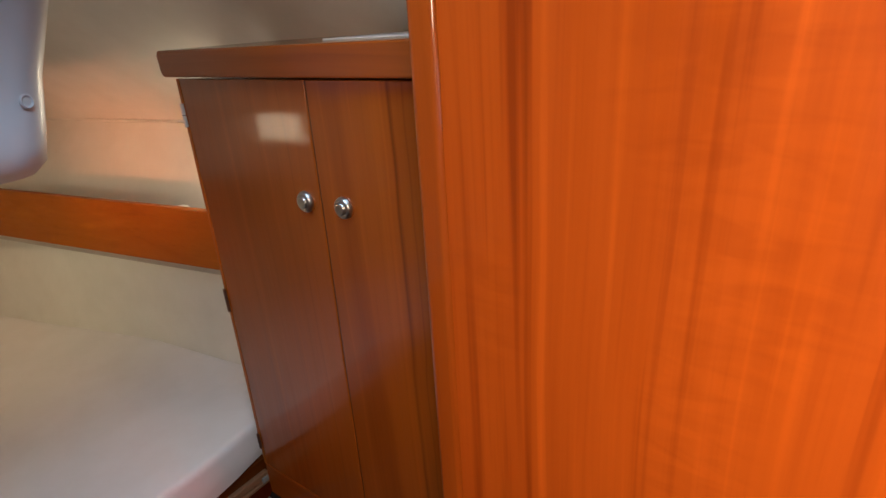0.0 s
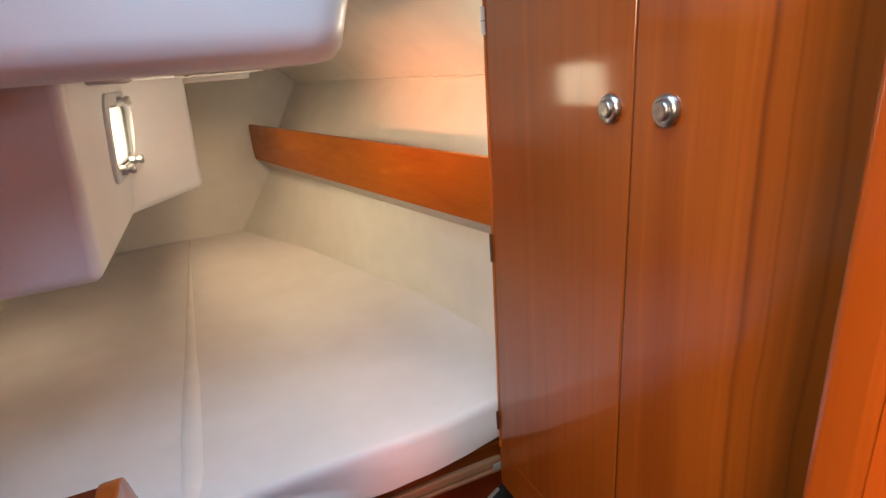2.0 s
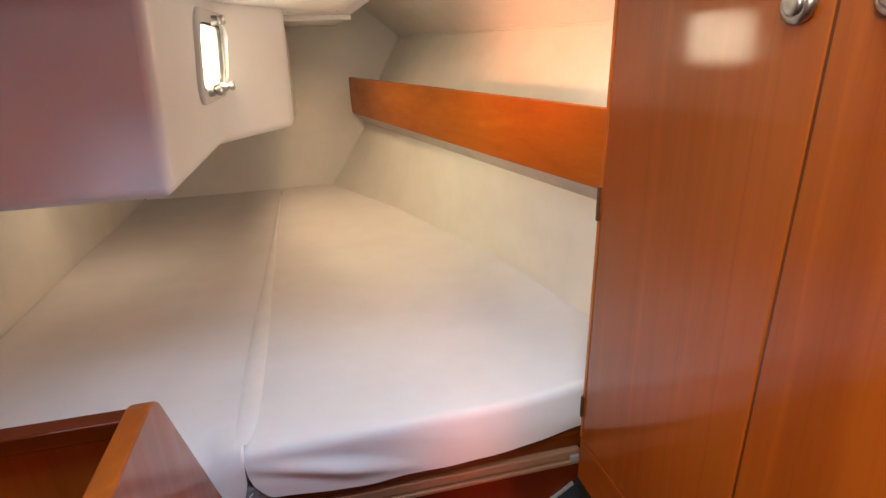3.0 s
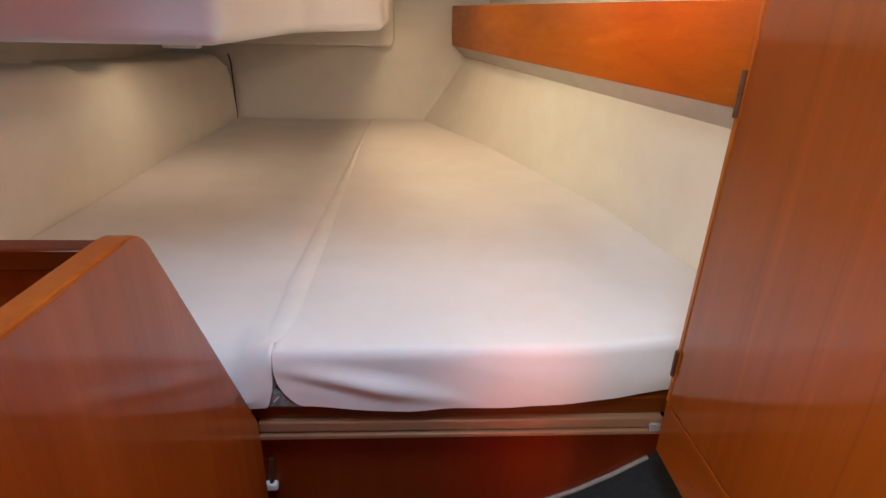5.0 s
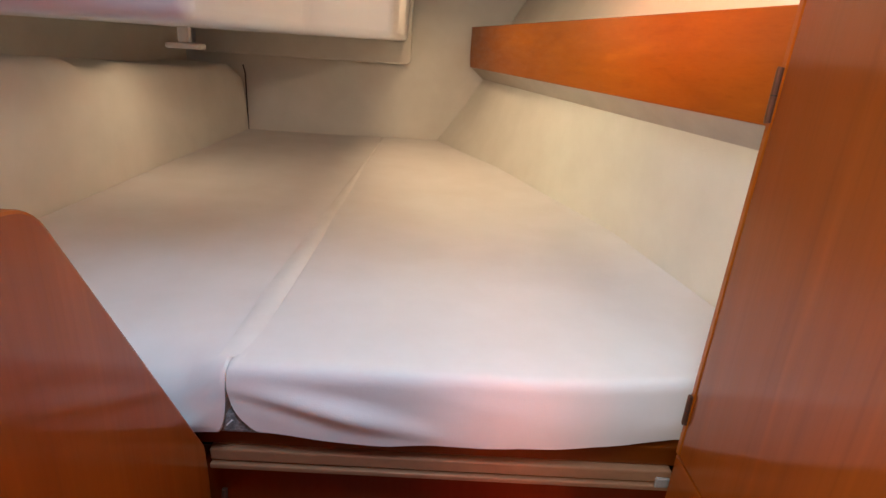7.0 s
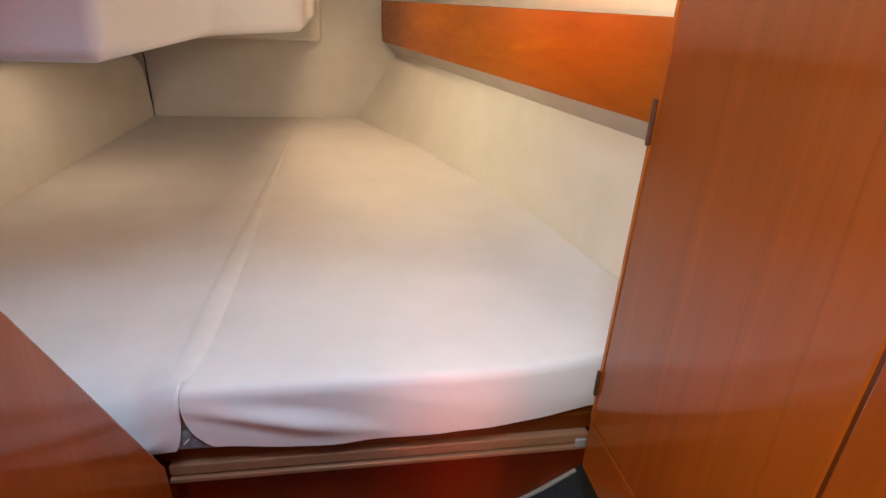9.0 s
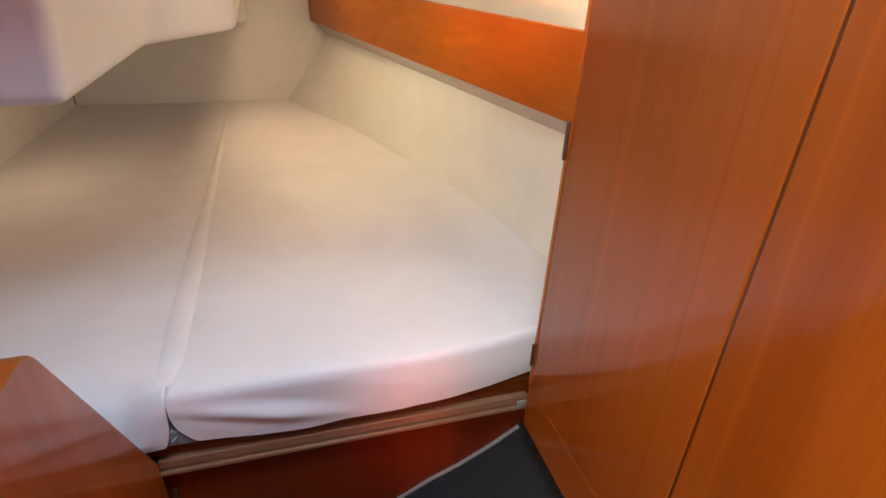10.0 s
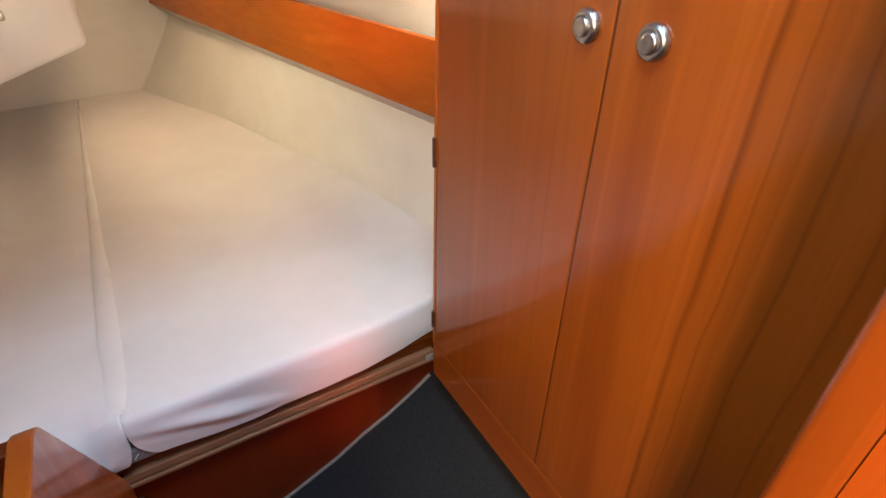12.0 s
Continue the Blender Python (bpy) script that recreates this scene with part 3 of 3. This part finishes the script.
part("carpet_binding", tube([(x, 1.002, z + 0.003) for x, z in [(SOLE[0][0] * 0.3 + 0.0, 0.003)] + SOLE[2:11]], 0.0042), PIPING, base, "pale binding along the carpet's curved edge")

# ---- locker ----
def edge_y(z):
    return 0.946 - 0.026 * (z - 0.47)


LX = 0.24
locker = thing("hanging_locker", (0.42, 0.6, 0.375), "tall glossy mahogany hanging locker with two closed doors", "cupboard")
# body wood darkened so the gap between the doors looks shaded
part("body", prism([(0.230, 0.475), (0.935, 0.475), (edge_y(1.38) - 0.010, 1.384), (0.230, 1.384)], "x", LX + 0.0215, 0.50), wood("locker_body_shade", "z", 0.22), locker)
part("plinth", prism([(0.230, 0.375), (0.946, 0.375), (0.945, 0.470), (0.230, 0.470)], "x", LX + 0.0005, LX + 0.03, 0.0015, 2), WOOD_Y, locker, "plain wooden plinth")
part("crown", prism([(0.230, 1.391), (0.932, 1.391), (0.940, 1.399), (0.942, 1.428), (0.936, 1.436), (0.230, 1.436)], "x", LX - 0.016, 0.56, 0.003, 2), WOOD_Y, locker, "thick rounded top rail")
# white slab added in place of a bright reflection on the crown
part("top_glare_slab", box(LX + 0.09, 0.54, 0.230, 0.62, 1.4362, 1.4385), PLASTIC, locker, "thin white slab standing for a reflection on the top")


def knob(parent, y, z):
    k = part("knob", lathe([(0.0170, 0), (0.0178, 0.0016), (0.0176, 0.0040), (0.0165, 0.0066), (0.0146, 0.0086), (0.0126, 0.0094), (0.0112, 0.0090), (0.0106, 0.0080)], (LX, y, z), (-1, 0, 0), 36), STEEL, parent, "round brushed steel rosette")
    part("button", lathe([(0.0102, 0.0), (0.0102, 0.0040), (0.0096, 0.0056), (0.0080, 0.0066), (0.0056, 0.0068), (0.003, 0.0064), (0.001, 0.0063)], (LX - 0.0062, y, z), (-1, 0, 0), 32), STEEL, k, "steel push button")


GAP, GAP_TOP = 0.590, 0.5725
da = part("door", prism([(GAP + 0.0019, 0.4735), (edge_y(0.4735) - 0.0095, 0.4735), (edge_y(1.387) - 0.0095, 1.387), (GAP_TOP + 0.0019, 1.387)], "x", LX, LX + 0.0185, 0.002, 3), WOOD_DOOR_A, locker, "closed door with upright grain")
db = part("door", prism([(0.230, 0.4735), (GAP - 0.0019, 0.4735), (GAP_TOP - 0.0019, 1.387), (0.230, 1.387)], "x", LX, LX + 0.0185, 0.002, 3), WOOD_DOOR_B, locker, "closed door with dark grain streaks")
# added strip whose dark colour stands for shade in the gap
part("gap_strip", prism([(GAP - 0.0018, 0.474), (GAP + 0.0018, 0.474), (GAP_TOP + 0.0018, 1.386), (GAP_TOP - 0.0018, 1.386)], "x", LX + 0.0016, LX + 0.018), wood("door_gap_shade", "z", 0.34), locker, "strip coloured as the shade between the doors")
part("edge_stile", prism([(edge_y(0.4735) - 0.0075, 0.4735), (edge_y(0.4735), 0.4735), (edge_y(1.387), 1.387), (edge_y(1.387) - 0.0075, 1.387)], "x", LX - 0.0006, LX + 0.0205, 0.0012, 2), wood("pale_lipping", "z", 1.25, (), 1.05, 0.0, 0.2), locker, "thin pale edge lipping")
part("edge_gap", prism([(edge_y(0.474) - 0.0094, 0.474), (edge_y(0.474) - 0.0076, 0.474), (edge_y(1.386) - 0.0076, 1.386), (edge_y(1.386) - 0.0094, 1.386)], "x", LX + 0.003, LX + 0.018), GASKET, locker, "dark joint beside the door")
knob(da, 0.611, 1.197)
knob(db, 0.523, 1.199)
# top hinge painted white to carry its bright reflection
for z, half, mat, lab in ((1.322, 0.021, PLASTIC, "hinge coloured white for a bright reflection"), (0.932, 0.027, BRONZE, "dark bronze hinge"), (0.545, 0.021, BRONZE, "dark bronze hinge")):
    y = edge_y(z)
    h = part("hinge", tube([(LX - 0.0025, y - 0.0050, z - half), (LX - 0.0030, y - 0.0050, z - half * 0.92), (LX - 0.0030, y - 0.0050, z + half * 0.92), (LX - 0.0025, y - 0.0050, z + half)], 0.0034, 12), mat, da, lab)
    part("hinge_leaf", box(LX + 0.001, LX + 0.016, y + 0.0002, y + 0.0030, z - half * 0.95, z + half * 0.95, 0.0006), mat, h, lab)
    part("knuckle_joint", lathe([(0.0036, -0.0005), (0.0036, 0.0005)], (LX - 0.0030, y - 0.0050, z), (0, 0, 1), 12), GASKET, h)

# ---- shelf along the hull ----
shelf = thing("hull_shelf", (fiddle_x(1.9), 1.9, 0.86), "shelf along the hull behind a deep varnished fiddle board", "shelf")
FY0, FY1 = 0.98, 2.985


def sheared(y0, y1, x0, x1, z0, z1, bevel=0.0):
    pts = [(fiddle_x(y0) + x0, y0), (fiddle_x(y1) + x0, y1), (fiddle_x(y1) + x1, y1), (fiddle_x(y0) + x1, y0)]
    return prism(pts, "z", z0, z1, bevel, 2)


part("fiddle_board", sheared(FY0, 2.982, 0.0, 0.018, 0.874, 1.043, 0.003), WOOD_FIDDLE, shelf, "deep fiddle board with warm light in its orange tone")
part("shelf_board", sheared(FY0, 2.965, 0.0185, 0.20, 0.884, 0.900), LINING, shelf, "pale shelf top")
# lining colour lowered on the underside to stand for shade there
part("underside", loft([[(fiddle_x(y) + 0.004, y, 0.8735), (fiddle_x(y) + 0.058, y, 0.826)] for y in (FY0, 1.4, 1.9, 2.4, 2.955)], (0.012, 0, 0.012)), plain("shaded_lining", (0.50, 0.45, 0.40), 0.7, 0.08, 9, 0.2, 300), shelf, "lined underside, darker in place of shade")
lamp = thing("shelf_lamp", (0.42, 1.39, 0.90), "small white domed lamp behind the fiddle board", "lamp")
part("dome", lathe([(0.026, 0.0), (0.026, 0.092), (0.025, 0.107), (0.020, 0.117), (0.012, 0.1225), (0.004, 0.124)], (0.42, 1.39, 0.9005), (0, 0, 1), 28), PLASTIC, lamp)

# ---- cabinet beside the entrance ----
cab = thing("engine_cabinet", (-0.6, 0.4, 0.0), "open-topped mahogany cabinet with a rounded slanting end panel", "cabinet")


def end_panel():
    pts = [(0.02, 0.0), (0.925, 0.0), (0.938, 0.40), (0.934, 0.455)]
    for a in range(0, 91, 15):
        s = radians(28 + (a / 90) * 62)
        pts.append((0.699 + 0.042 * math.cos(s), 0.799 + 0.042 * math.sin(s)))
    pts += [(0.02, 0.841)]
    return prism(pts, "x", -0.402, -0.378, 0.003, 2)


CAB_Z = wood("red_mahogany_upright", "z", 1.0, (), 1.25)
# mahogany darkened for rail and bin floor: the cabinet's shade is painted in
CAB_X = wood("shaded_mahogany_crosswise", "x", 0.40, (), 1.75)
part("end_panel", end_panel(), CAB_Z, cab, "reddish-brown end panel with a rounded slanting top")
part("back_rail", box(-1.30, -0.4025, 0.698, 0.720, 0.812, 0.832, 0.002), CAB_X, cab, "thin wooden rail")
part("back_panel", box(-1.30, -0.4025, 0.714, 0.732, 0.0, 0.8115), CAB_Z, cab, "brown varnished panel")
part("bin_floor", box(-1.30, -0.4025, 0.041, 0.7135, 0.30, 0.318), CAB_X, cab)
part("face", box(-1.30, -0.4025, 0.02, 0.04, 0.0, 0.7945), CAB_Z, cab)

# ---- overhead trim by the entrance ----
trim = thing("overhead_trim", (-0.50, 0.83, 1.25), "stepped varnished wooden trim against the white cockpit seat moulding", "trim")
part("upper_block", box(-0.60, -0.412, 0.822, 0.850, 1.312, 1.86, 0.003), WOOD_Z, trim, "brown upright board")
part("lower_block", box(-0.60, -0.424, 0.808, 0.8495, 1.246, 1.3115, 0.004, 3), WOOD_Z, trim, "orange wooden block")

# ---- berth lamp ----
bl = thing("berth_light", (-0.785, 1.905, 0.91), "small white bar lamp hanging under the cockpit footwell", "lamp")
part("bar", box(-0.832, -0.738, 1.885, 1.925, 0.911, 0.925, 0.005, 3), PLASTIC, bl, "white lamp housing")
part("stem", box(-0.80, -0.77, 1.895, 1.915, 0.9252, 0.968, 0.003, 2), PLASTIC, bl)

# ---- under the cockpit seat ----
dl = thing("downlight", (-0.32, 1.03, 1.279), "small round white downlight under the cockpit seat", "lamp")
part("ring", lathe([(0.030, 0.0), (0.030, 0.003), (0.028, 0.006), (0.024, 0.007), (0.022, 0.005)], (-0.32, 1.035, 1.2788), (0, 0, -1), 28), PLASTIC, dl, "white ring")
part("lens", lathe([(0.0218, 0.0), (0.0218, 0.004), (0.014, 0.0055), (0.004, 0.006)], (-0.32, 1.035, 1.2786), (0, 0, -1), 24), PLASTIC, dl, "white lens")
hp = thing("access_panel", (-0.14, 1.55, 1.272), "flush cream access panel under the cockpit seat", "panel")
part("board", box(-0.235, -0.055, 1.20, 1.95, 1.2768, 1.2787, 0.0008, 2), LINING, hp)
for x, y in ((-0.215, 1.22), (-0.075, 1.22), (-0.215, 1.93), (-0.075, 1.93)):
    part("screw", lathe([(0.005, 0.0), (0.0048, 0.0012), (0.003, 0.0018)], (x, y, 1.2769), (0, 0, -1), 12), STEEL, hp)

# ---- portlight in the deck lining, aft of the locker ----
sp = thing("side_portlight", tuple(SIDE_PORT.translation), "small bright portlight in the deck lining behind the locker", "window")
fr = bmesh.new()
outer, inner = rounded(0.35, 0.17, 0.05), rounded(0.295, 0.115, 0.03)
loops = [[fr.verts.new((u, v, d)) for u, v in pts] for pts, d in ((outer, 0.002), (outer, -0.010), (inner, -0.014), (inner, 0.002))]
for p, q in zip(loops, loops[1:]):
    for i in range(len(p)):
        j = (i + 1) % len(p)
        fr.faces.new((p[i], p[j], q[j], q[i]))
fr.transform(SIDE_PORT)
part("frame", fr, PLASTIC, sp, "white plastic frame")
pn = bmesh.new()
pn.faces.new([pn.verts.new((u, v, -0.004)) for u, v in inner])
back = bmesh.ops.extrude_face_region(pn, geom=list(pn.faces))
bmesh.ops.translate(pn, vec=(0, 0, 0.004), verts=[e for e in back["geom"] if isinstance(e, bmesh.types.BMVert)])
pn.transform(SIDE_PORT)
part("pane", pn, GLASS, sp, "clear pane")
